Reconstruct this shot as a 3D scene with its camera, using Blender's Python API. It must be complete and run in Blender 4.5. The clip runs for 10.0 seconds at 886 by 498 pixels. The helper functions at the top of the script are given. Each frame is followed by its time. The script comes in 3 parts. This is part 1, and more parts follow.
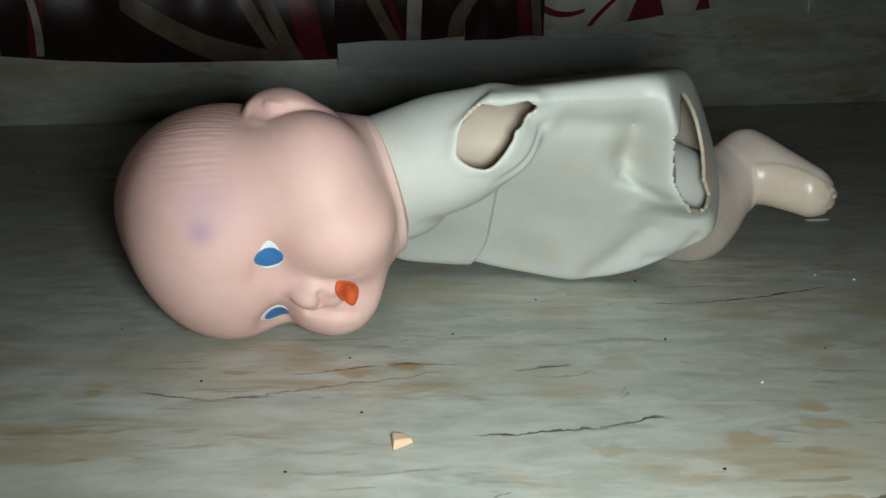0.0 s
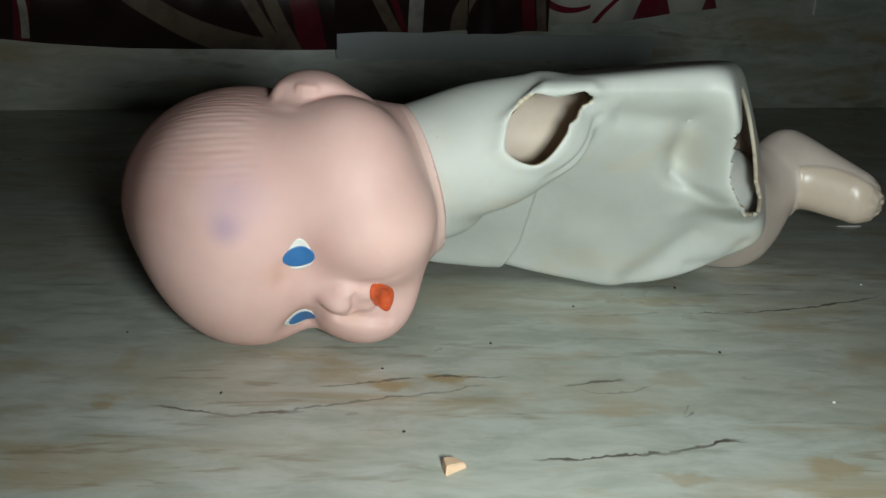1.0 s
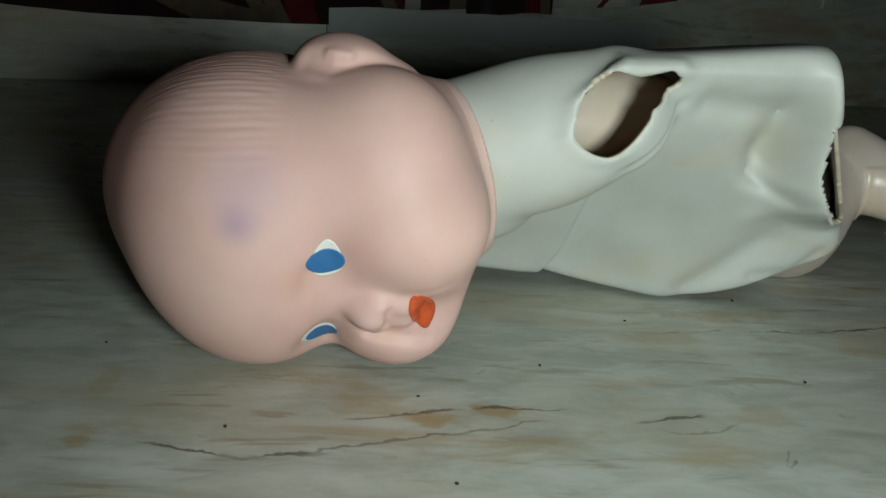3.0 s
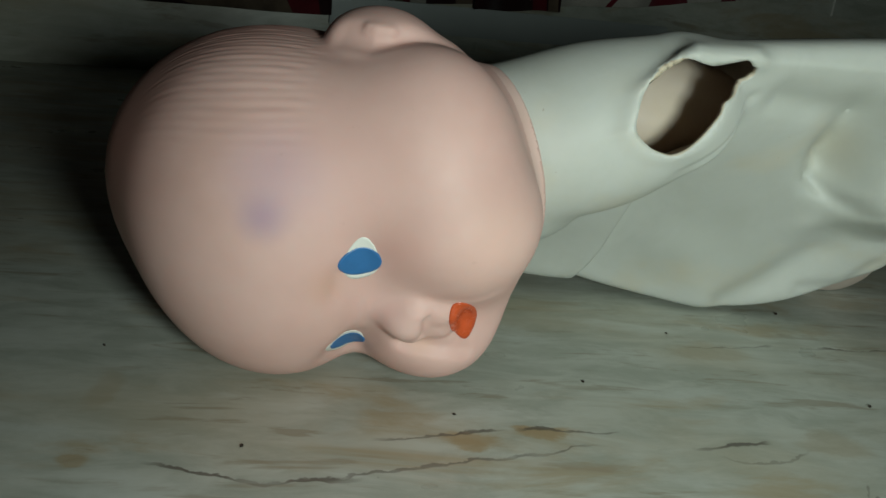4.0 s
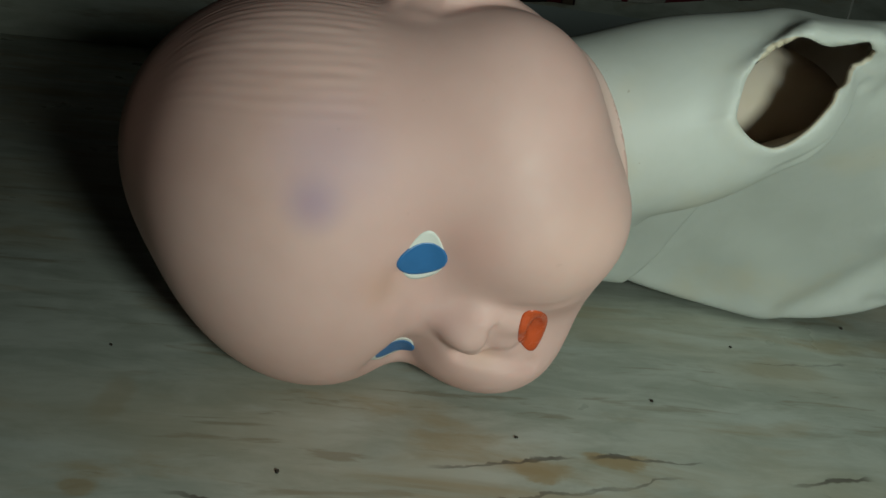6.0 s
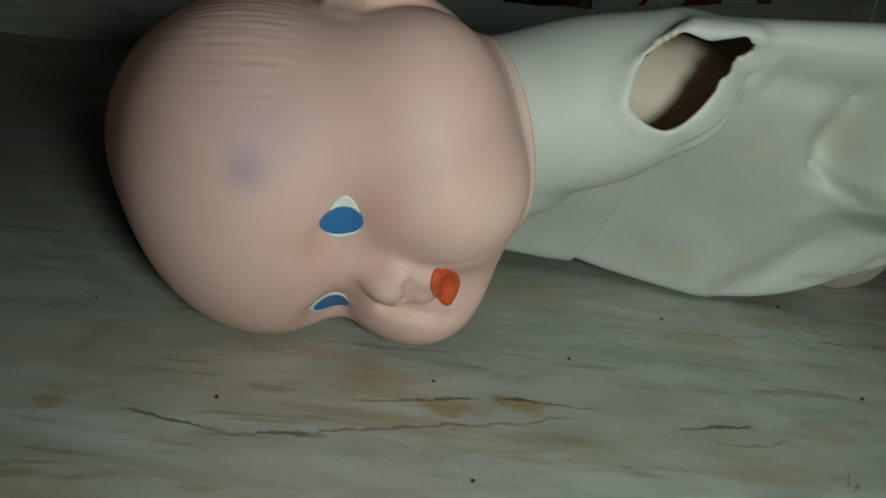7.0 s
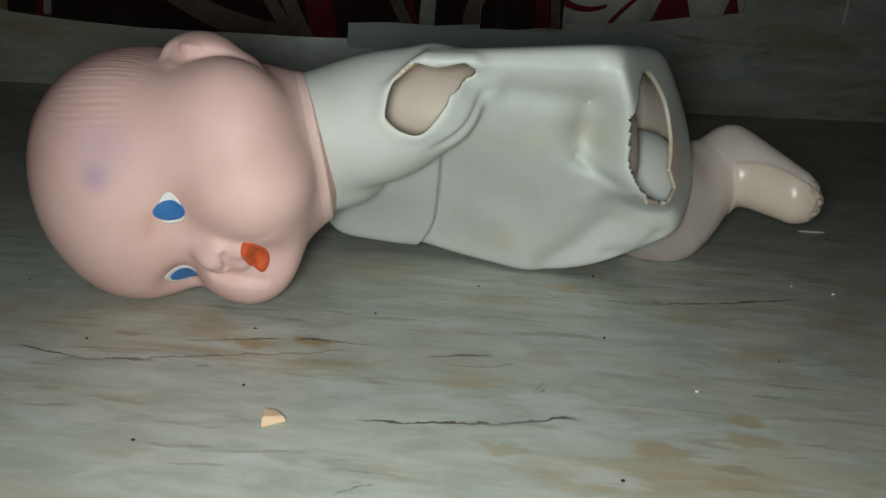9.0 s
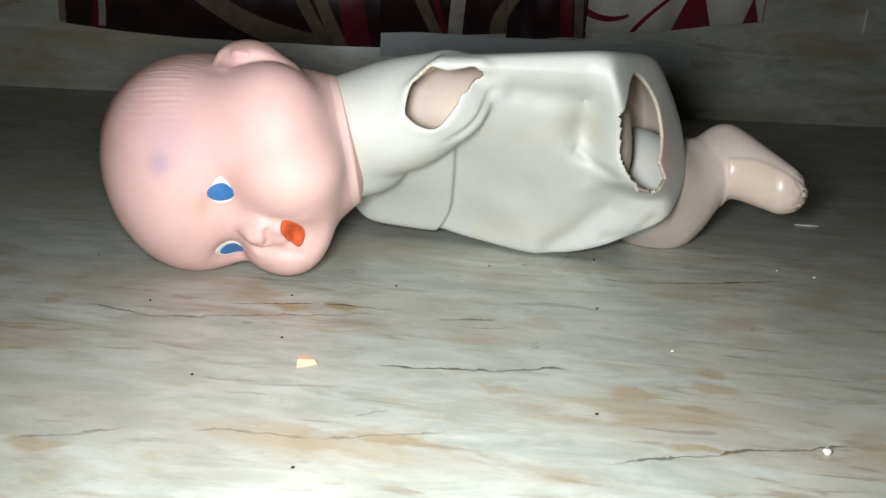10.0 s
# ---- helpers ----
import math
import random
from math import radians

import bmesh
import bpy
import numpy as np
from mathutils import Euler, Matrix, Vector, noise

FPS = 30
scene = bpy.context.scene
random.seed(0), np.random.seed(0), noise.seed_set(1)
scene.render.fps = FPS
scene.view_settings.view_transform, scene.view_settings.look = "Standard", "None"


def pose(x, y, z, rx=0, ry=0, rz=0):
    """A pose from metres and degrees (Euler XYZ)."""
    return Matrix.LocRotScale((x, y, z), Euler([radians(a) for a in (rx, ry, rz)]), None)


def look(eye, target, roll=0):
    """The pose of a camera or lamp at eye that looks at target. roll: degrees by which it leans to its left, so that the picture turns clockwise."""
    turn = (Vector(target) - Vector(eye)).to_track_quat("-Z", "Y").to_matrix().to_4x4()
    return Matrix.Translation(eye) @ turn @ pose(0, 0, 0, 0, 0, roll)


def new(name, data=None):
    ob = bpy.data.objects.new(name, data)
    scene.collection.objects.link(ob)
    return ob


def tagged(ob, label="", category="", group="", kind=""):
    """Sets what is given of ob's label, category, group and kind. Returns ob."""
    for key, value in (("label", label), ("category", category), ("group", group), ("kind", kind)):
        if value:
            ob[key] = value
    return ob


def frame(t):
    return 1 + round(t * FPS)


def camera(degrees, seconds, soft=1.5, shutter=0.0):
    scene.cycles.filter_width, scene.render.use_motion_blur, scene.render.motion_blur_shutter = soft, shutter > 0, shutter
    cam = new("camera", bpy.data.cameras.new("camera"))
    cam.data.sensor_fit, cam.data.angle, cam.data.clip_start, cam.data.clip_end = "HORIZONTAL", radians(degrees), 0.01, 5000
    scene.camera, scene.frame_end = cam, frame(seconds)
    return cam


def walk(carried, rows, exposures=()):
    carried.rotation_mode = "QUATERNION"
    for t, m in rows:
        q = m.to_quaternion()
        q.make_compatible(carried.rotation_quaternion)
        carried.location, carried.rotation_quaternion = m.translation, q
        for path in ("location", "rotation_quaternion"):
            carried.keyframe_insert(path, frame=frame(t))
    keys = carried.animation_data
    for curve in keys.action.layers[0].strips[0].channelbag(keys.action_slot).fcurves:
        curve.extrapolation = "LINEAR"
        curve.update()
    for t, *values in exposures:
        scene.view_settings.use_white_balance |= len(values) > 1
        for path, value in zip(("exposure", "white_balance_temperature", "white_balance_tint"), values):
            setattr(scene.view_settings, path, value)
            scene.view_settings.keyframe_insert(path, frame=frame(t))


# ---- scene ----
cam = camera(58.6, 10.0)
PATH = [
    (0, (-0.003, 0.005, 0.171), (0.01, 1.912, -0.431), 0.1),
    (0.5, (-0.02, 0.023, 0.165), (0.028, 1.927, -0.444), 1.2),
    (1, (-0.033, 0.038, 0.162), (0.037, 1.943, -0.444), 1.7),
    (1.5, (-0.046, 0.051, 0.16), (0.035, 1.955, -0.448), 2.0),
    (2, (-0.053, 0.071, 0.16), (0.063, 1.971, -0.453), 2.1),
    (3.5, (-0.07, 0.112, 0.142), (0.096, 2.0, -0.497), 5.1),
    (4, (-0.08, 0.129, 0.138), (0.107, 2.018, -0.492), 5.9),
    (4.5, (-0.087, 0.147, 0.133), (0.117, 2.028, -0.515), 6.7),
    (5, (-0.091, 0.159, 0.129), (0.121, 2.036, -0.525), 7.3),
    (5.5, (-0.095, 0.163, 0.128), (0.115, 2.043, -0.521), 7.6),
    (5.7, (-0.101, 0.171, 0.124), (0.151, 2.05, -0.515), 8.2),
    (6.8, (-0.079, 0.128, 0.128), (0.028, 2.02, -0.51), 7.7),
    (7, (-0.064, 0.125, 0.129), (0.047, 2.017, -0.51), 7.8),
    (7.5, (-0.039, 0.103, 0.133), (-0.008, 2.003, -0.49), 6.5),
    (8, (-0.006, 0.084, 0.139), (-0.02, 1.986, -0.481), 5.9),
    (8.5, (0.027, 0.057, 0.145), (-0.019, 1.96, -0.468), 4.9),
    (9, (0.049, 0.033, 0.151), (-0.019, 1.939, -0.453), 3.9),
    (9.5, (0.059, 0.005, 0.152), (-0.048, 1.913, -0.439), 3.7),
    (10, (0.064, -0.023, 0.153), (-0.091, 1.883, -0.434), 3.6),
]
EXPOSURES = [(0.0, 0.11, 6400, 0), (2.0, -0.07, 6400, -3), (3.5, -0.28, 6450, -7), (4.5, -0.45, 6600, -11), (5.5, -0.56, 6600, -13), (7.0, -0.73, 6550, -11), (8.0, -0.43, 6500, -3), (8.5, -0.29, 6450, 0), (9.0, -0.24, 6450, 2), (9.5, 0.33, 6500, 6), (10.0, 0.66, 6500, 9)]
walk(cam, [(t, look(eye, target, roll)) for t, eye, target, roll in PATH], EXPOSURES)

# ---- light: the phone's flash beside the lens, in an otherwise dark room ----
world = bpy.data.worlds.new("night")
world.use_nodes = True
world.node_tree.nodes["Background"].inputs[0].default_value = (0.55, 0.62, 0.75, 1)
world.node_tree.nodes["Background"].inputs[1].default_value = 0.055
scene.world = world
flash = bpy.data.lights.new("phone_flash", "SPOT")
flash.energy, flash.shadow_soft_size, flash.color = 6.3, 0.03, (0.97, 0.985, 1.0)
flash.spot_size, flash.spot_blend = radians(155), 1.0
new("phone_flash", flash).matrix_world = look((0.03, 0.010, 0.150), (0.12, 0.75, 0.04))

# ---- materials ----


class Nodes:
    """A small builder of node materials."""

    def __init__(self, name):
        self.mat = bpy.data.materials.new(name)
        self.mat.use_nodes = True
        self.tree = self.mat.node_tree
        self.bsdf = self.tree.nodes["Principled BSDF"]
        self.pos = self.tree.nodes.new("ShaderNodeNewGeometry").outputs["Position"]

    def put(self, socket, value):
        if isinstance(value, bpy.types.NodeSocket):
            self.tree.links.new(value, socket)
        elif isinstance(value, tuple) and len(value) == 3 and socket.type == "RGBA":
            socket.default_value = (*value, 1)
        else:
            socket.default_value = value

    def math(self, op, a, b=0.0, c=0.0):
        n = self.tree.nodes.new("ShaderNodeMath")
        n.operation = op
        for s, v in zip(n.inputs, (a, b, c)):
            self.put(s, v)
        return n.outputs[0]

    def split(self, v):
        n = self.tree.nodes.new("ShaderNodeSeparateXYZ")
        self.put(n.inputs[0], v)
        return n.outputs

    def mapped(self, scale=(1, 1, 1), turn=0.0, shift=(0, 0, 0)):
        n = self.tree.nodes.new("ShaderNodeMapping")
        self.put(n.inputs["Vector"], self.pos)
        n.inputs["Scale"].default_value = scale
        n.inputs["Rotation"].default_value = (0, 0, radians(turn))
        n.inputs["Location"].default_value = shift
        return n.outputs[0]

    def noise(self, vector, scale, detail=4.0, rough=0.55, warp=0.0):
        n = self.tree.nodes.new("ShaderNodeTexNoise")
        self.put(n.inputs["Vector"], vector)
        n.inputs["Scale"].default_value, n.inputs["Detail"].default_value = scale, detail
        n.inputs["Roughness"].default_value, n.inputs["Distortion"].default_value = rough, warp
        return n.outputs[0]

    def ramp(self, value, low, high, to_low=0.0, to_high=1.0, smooth=True):
        n = self.tree.nodes.new("ShaderNodeMapRange")
        n.interpolation_type = "SMOOTHSTEP" if smooth else "LINEAR"
        self.put(n.inputs[0], value)
        for k, v in zip((1, 2, 3, 4), (low, high, to_low, to_high)):
            self.put(n.inputs[k], v)
        return n.outputs[0]

    def mix(self, factor, a, b, kind="MIX"):
        n = self.tree.nodes.new("ShaderNodeMix")
        n.data_type, n.blend_type = "RGBA", kind
        self.put(n.inputs[0], factor)
        self.put(n.inputs[6], a)
        self.put(n.inputs[7], b)
        return n.outputs[2]

    def spot(self, place, radius, soft=1.0):
        """1 at a place in the world, falling to 0 at a radius."""
        n = self.tree.nodes.new("ShaderNodeVectorMath")
        n.operation = "DISTANCE"
        self.put(n.inputs[0], self.pos)
        n.inputs[1].default_value = place
        return self.ramp(n.outputs[1], radius, radius * (1 - soft))

    def band(self, along, across, a0, a1, c0, slope, curve, width, taper=0.0, wobble=None, soft=0.6, fade=0.18):
        """1 on a thin curved stroke: across = c0 + slope * (along - a0) + curve * (along - a0) ** 2, for along from a0 to a1."""
        d = self.math("SUBTRACT", along, a0)
        c = self.math("MULTIPLY_ADD", d, slope, c0)
        c = self.math("MULTIPLY_ADD", self.math("MULTIPLY", d, d), curve, c)
        if wobble is not None:
            c = self.math("ADD", c, wobble)
        w = self.math("MULTIPLY_ADD", d, taper, width)
        off = self.math("DIVIDE", self.math("ABSOLUTE", self.math("SUBTRACT", across, c)), w)
        edge = abs(a1 - a0) * fade
        ends = self.math("MULTIPLY", self.ramp(along, a0, a0 + edge), self.ramp(along, a1, a1 - edge))
        return self.math("MULTIPLY", self.ramp(off, 1.0, 1.0 - soft), ends)

    def bump(self, height, strength, distance):
        n = self.tree.nodes.new("ShaderNodeBump")
        n.inputs["Strength"].default_value, n.inputs["Distance"].default_value = strength, distance
        self.put(n.inputs["Height"], height)
        self.put(self.bsdf.inputs["Normal"], n.outputs[0])

    def done(self, colour, rough=0.5, specular=0.5, **more):
        self.put(self.bsdf.inputs["Base Color"], colour)
        self.put(self.bsdf.inputs["Roughness"], rough)
        self.put(self.bsdf.inputs["Specular IOR Level"], specular)
        for key, value in more.items():
            self.put(self.bsdf.inputs[key.replace("_", " ")], value)
        return self.mat


def marble(name, turn, shift, strokes=(), stains=(), upright=False):
    """Polished pale grey-green stone tile with brown clouds and fine dark veins running one way."""
    m = Nodes(name)
    stretch = (1.5, 1.5, 6) if upright else (3.0, 8.5, 1)
    long = m.mapped(stretch, turn, shift)
    broad = m.noise(long, 1.5, 5, 0.6, 0.5)
    cloud = m.noise(m.mapped(stretch, turn + 3, (shift[0] + 5, shift[1] + 3, 2)), 3.6, 6, 0.62, 0.5)
    fine = m.noise(long, 9.0, 7, 0.66, 0.5)
    dash = m.noise(m.mapped((8, 8, 40) if upright else (26, 140, 1), turn - 2, shift), 1.0, 4, 0.6, 0.4)
    patch_of_dash = m.ramp(m.noise(long, 2.6, 3), 0.38, 0.58)
    colour = m.mix(m.ramp(fine, 0.32, 0.68), (0.36, 0.385, 0.335), (0.505, 0.53, 0.48))
    colour = m.mix(m.math("MULTIPLY", m.ramp(broad, 0.42, 0.68), 0.6), colour, (0.42, 0.375, 0.27))
    colour = m.mix(m.math("MULTIPLY", m.ramp(cloud, 0.51, 0.67), 0.7), colour, (0.37, 0.30, 0.185))
    white = m.noise(m.mapped((2, 2, 7) if upright else (4.5, 12, 1), turn + 6, (3, 1, 0)), 4.0, 5, 0.6, 0.3)
    colour = m.mix(m.math("MULTIPLY", m.ramp(white, 0.52, 0.72), 0.6), colour, (0.56, 0.595, 0.56))
    colour = m.mix(m.math("MULTIPLY", m.math("MULTIPLY", m.ramp(dash, 0.56, 0.66), patch_of_dash), 0.55), colour, (0.24, 0.195, 0.125))
    x, y, z = m.split(m.pos)
    wob = m.noise(m.pos, 45.0, 3, 0.6)
    wob2 = m.noise(m.pos, 110.0, 3, 0.7)
    wobble = m.math("ADD", m.math("MULTIPLY", m.math("SUBTRACT", wob, 0.5), 0.011), m.math("MULTIPLY", m.math("SUBTRACT", wob2, 0.5), 0.0035))
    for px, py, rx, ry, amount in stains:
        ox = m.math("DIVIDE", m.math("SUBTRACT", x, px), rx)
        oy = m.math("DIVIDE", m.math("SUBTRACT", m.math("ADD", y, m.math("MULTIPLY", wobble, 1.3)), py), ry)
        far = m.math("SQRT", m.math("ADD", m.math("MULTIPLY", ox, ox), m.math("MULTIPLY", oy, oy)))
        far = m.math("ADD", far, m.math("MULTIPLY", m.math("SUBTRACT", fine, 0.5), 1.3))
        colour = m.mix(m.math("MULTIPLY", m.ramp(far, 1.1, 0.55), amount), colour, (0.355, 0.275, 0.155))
    for a0, a1, c0, slope, curve, width, amount in strokes:
        breaks = m.ramp(wob, 0.35, 0.55, 0.45, 1.0)
        mask = m.band(x, y, a0, a1, c0, slope, curve, m.ramp(wob2, 0.35, 0.65, width * 0.45, width * 1.3), 0.0, wobble)
        colour = m.mix(m.math("MULTIPLY", m.math("MULTIPLY", mask, amount), breaks), colour, (0.075, 0.06, 0.045))
    grit = m.noise(m.pos, 900.0, 2)
    m.bump(m.math("ADD", grit, m.noise(m.pos, 60.0, 3)), 0.06, 0.0006)
    rough = m.ramp(m.noise(m.pos, 14.0, 4), 0.3, 0.7, 0.27, 0.42)
    return m.done(colour, rough, 0.45)


VEINS = [  # from x, to x, y at the start, slope, bend, half width, strength
    (-0.143, -0.074, 0.3293, -0.276, 3.44, 0.0013, 0.8),
    (-0.094, 0.005, 0.3229, 0.305, -0.26, 0.0010, 0.6),
    (-0.076, -0.029, 0.3471, 0.203, 0.51, 0.0013, 0.85),
    (-0.029, 0.011, 0.3578, 0.043, -0.44, 0.0013, 0.8),
    (0.031, 0.064, 0.3516, 0.129, 1.18, 0.0013, 0.85),
    (0.007, 0.102, 0.2911, 0.016, 1.93, 0.0013, 0.95),
    (0.069, 0.100, 0.3001, 0.307, -3.00, 0.0010, 0.7),
    (0.111, 0.251, 0.4400, -0.052, 2.12, 0.0013, 0.85),
    (0.056, 0.106, 0.4308, 0.170, -0.16, 0.0010, 0.5),
    (-0.106, -0.065, 0.2070, 0.140, 5.73, 0.0010, 0.55),
    (-0.045, 0.002, 0.2216, 0.334, -5.46, 0.0010, 0.5),
    (0.002, 0.050, 0.2254, 0.440, -2.45, 0.0010, 0.55),
    (0.102, 0.216, 0.2279, 0.396, -0.74, 0.0010, 0.75),
    (0.011, 0.025, 0.2446, 0.910, -26.84, 0.0010, 0.5),
    (0.078, 0.085, 0.3252, 1.417, 0.00, 0.0010, 0.5),
    (0.079, 0.085, 0.3250, 0.626, 0.00, 0.0010, 0.6),
    (0.039, 0.076, 0.3489, -0.693, 23.46, 0.0010, 0.4),
]
STAINS = [  # place, half sizes, strength
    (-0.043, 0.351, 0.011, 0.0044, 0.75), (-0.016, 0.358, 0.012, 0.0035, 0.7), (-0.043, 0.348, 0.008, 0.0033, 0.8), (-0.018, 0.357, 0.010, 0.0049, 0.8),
    (0.163, 0.316, 0.008, 0.0062, 0.7), (0.124, 0.288, 0.012, 0.0071, 0.7), (0.066, 0.281, 0.011, 0.0042, 0.5), (0.161, 0.300, 0.014, 0.0070, 0.6),
    (0.187, 0.374, 0.022, 0.0260, 0.3), (-0.091, 0.203, 0.013, 0.0047, 0.6), (0.028, 0.231, 0.018, 0.0031, 0.5), (0.144, 0.247, 0.015, 0.0034, 0.6),
    (0.070, 0.428, 0.020, 0.0107, 0.4), (-0.160, 0.330, 0.005, 0.0031, 0.6), (-0.015, 0.358, 0.013, 0.0034, 0.5), (0.087, 0.358, 0.015, 0.0111, 0.35),
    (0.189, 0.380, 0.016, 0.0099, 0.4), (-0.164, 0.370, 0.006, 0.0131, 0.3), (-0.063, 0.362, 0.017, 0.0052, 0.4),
]
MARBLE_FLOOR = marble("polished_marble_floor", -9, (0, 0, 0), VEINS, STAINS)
MARBLE_WALL = marble("polished_marble_wall", -18, (4, 2, 0), upright=True)


def paint_material(name, colour, rough, variation=0.12, scale=20.0):
    m = Nodes(name)
    n = m.noise(m.pos, scale, 5)
    low = tuple(c * (1 - variation) for c in colour)
    return m.done(m.mix(n, low, colour), m.ramp(m.noise(m.pos, scale * 2.3), 0.3, 0.7, rough * 0.85, rough * 1.15), 0.4)


PLASTER = paint_material("painted_plaster", (0.55, 0.55, 0.5), 0.8, 0.15, 3.0)
GREY_STONE = paint_material("grey_stone_ledge", (0.43, 0.475, 0.475), 0.5, 0.2, 12.0)
WOOD_EDGE = paint_material("pale_wood", (0.22, 0.165, 0.115), 0.6, 0.3, 30.0)


# how the doll's head and body are stretched and set from the forms they are drawn with
HEAD_SHAPE = np.array(((1.0744, 0.0079, -0.0905, -0.0062), (-0.1511, 1.0102, 0.1229, -0.0224), (0.0801, -0.0827, 1.079, 0.0413)))
BODY_SHAPE = np.array(((1.0528, -0.0557, 0.0357, 0.0167), (0.0067, 0.982, 0.0599, 0.0048), (-0.0078, -0.0065, 1.0553, 0.0032)))


def shaped(points, shape):
    return np.asarray(points) @ shape[:, :3].T + shape[:, 3]


def skin_material():
    m = Nodes("pink_vinyl_skin")
    tone = m.noise(m.pos, 28.0, 4)
    colour = m.mix(m.ramp(tone, 0.3, 0.7), (0.63, 0.405, 0.365), (0.69, 0.46, 0.42))
    for place, radius, amount, tint in SKIN_TINTS:
        mask = m.math("MULTIPLY", m.spot(place, radius), amount)
        colour = m.mix(mask, colour, tint)
    dirt = m.ramp(m.noise(m.pos, 210.0, 3), 0.70, 0.80)
    colour = m.mix(m.math("MULTIPLY", dirt, 0.12), colour, (0.30, 0.16, 0.13))
    m.bump(m.noise(m.pos, 420.0, 3), 0.05, 0.0005)
    return m.done(colour, m.ramp(m.noise(m.pos, 60.0, 3), 0.3, 0.7, 0.50, 0.62), 0.38, Subsurface_Weight=0.12, Subsurface_Radius=(0.006, 0.0025, 0.0018), Subsurface_Scale=0.6)


SKIN_TINTS = [  # world place, radius, strength, tint
    ((-0.0985, 0.352, 0.082), 0.034, 0.25, (0.66, 0.42, 0.42)),
    ((-0.1112, 0.3514, 0.0695), 0.011, 0.62, (0.36, 0.25, 0.36)),
    ((-0.1095, 0.3540, 0.0815), 0.022, 0.42, (0.47, 0.33, 0.42)),
    # redder, darker shading of the crown's edge, put into the colour by two spots
    ((-0.168, 0.405, 0.080), 0.058, 0.72, (0.58, 0.27, 0.23)),
    ((-0.130, 0.415, 0.118), 0.048, 0.55, (0.58, 0.29, 0.25)),
    ((-0.068, 0.360, 0.062), 0.015, 0.40, (0.68, 0.34, 0.29)),
    ((-0.075, 0.366, 0.037), 0.014, 0.35, (0.70, 0.46, 0.44)),
    # brownish brow hollow, with the shade of its dimple painted in
    ((-0.0925, 0.3560, 0.048), 0.010, 0.40, (0.54, 0.31, 0.22)),
    ((-0.045, 0.362, 0.066), 0.024, 0.35, (0.78, 0.56, 0.45)),
    ((-0.060, 0.372, 0.024), 0.008, 0.30, (0.66, 0.44, 0.30)),
]
SKIN = skin_material()


def rubber_material(name, pale, dull, rough, tints=()):
    m = Nodes(name)
    cloud = m.noise(m.pos, 22.0, 5, 0.6, 0.4)
    colour = m.mix(m.ramp(cloud, 0.35, 0.7), pale, dull)
    yellow = m.noise(m.mapped((1, 1, 1), 0, (7, 3, 1)), 16.0, 4)
    colour = m.mix(m.math("MULTIPLY", m.ramp(yellow, 0.56, 0.74), 0.35), colour, (0.62, 0.53, 0.36))
    for place, radius, amount, tint in tints:
        colour = m.mix(m.math("MULTIPLY", m.spot(shaped(place, BODY_SHAPE), radius), amount), colour, tint)
    specks = m.ramp(m.noise(m.pos, 330.0, 2), 0.765, 0.80)
    colour = m.mix(m.math("MULTIPLY", specks, 0.35), colour, (0.25, 0.17, 0.10))
    m.bump(m.math("ADD", m.noise(m.pos, 260.0, 3), m.noise(m.pos, 60.0, 3)), 0.07, 0.0007)
    return m.done(colour, rough, 0.4, Subsurface_Weight=0.08, Subsurface_Radius=(0.004, 0.003, 0.002), Subsurface_Scale=0.5)


# last two tints: yellowed rubber and the belly dent's shade, painted in together
RUBBER = rubber_material("pale_cream_rubber", (0.57, 0.59, 0.555), (0.51, 0.53, 0.49), 0.5, [((0.156, 0.452, 0.078), 0.036, 0.85, (0.68, 0.47, 0.38)), ((0.150, 0.437, 0.066), 0.013, 0.6, (0.70, 0.42, 0.28)), ((0.085, 0.44, 0.10), 0.03, 0.35, (0.56, 0.51, 0.39)), ((0.106, 0.436, 0.088), 0.022, 0.45, (0.50, 0.45, 0.34))])
TORN = rubber_material("torn_rubber_edge", (0.62, 0.57, 0.47), (0.52, 0.45, 0.33), 0.6)
INNER = rubber_material("rubber_inside", (0.66, 0.58, 0.50), (0.60, 0.51, 0.43), 0.55, [((0.138, 0.445, 0.055), 0.022, 0.7, (0.74, 0.47, 0.32))])
LEG = rubber_material("pinkish_cream_rubber", (0.66, 0.57, 0.51), (0.60, 0.51, 0.45), 0.45)
FOOT = rubber_material("glossy_cream_vinyl", (0.71, 0.60, 0.50), (0.66, 0.545, 0.44), 0.30)
COLLAR = rubber_material("pale_pink_vinyl_rim", (0.80, 0.58, 0.53), (0.74, 0.51, 0.46), 0.42)
EYE_WHITE = paint_material("white_eye_paint", (0.78, 0.78, 0.74), 0.35, 0.08, 200.0)
EYE_BLUE = paint_material("blue_eye_paint", (0.048, 0.185, 0.455), 0.33, 0.35, 160.0)
LIPS = paint_material("orange_lip_paint", (0.62, 0.10, 0.03), 0.25, 0.3, 220.0)


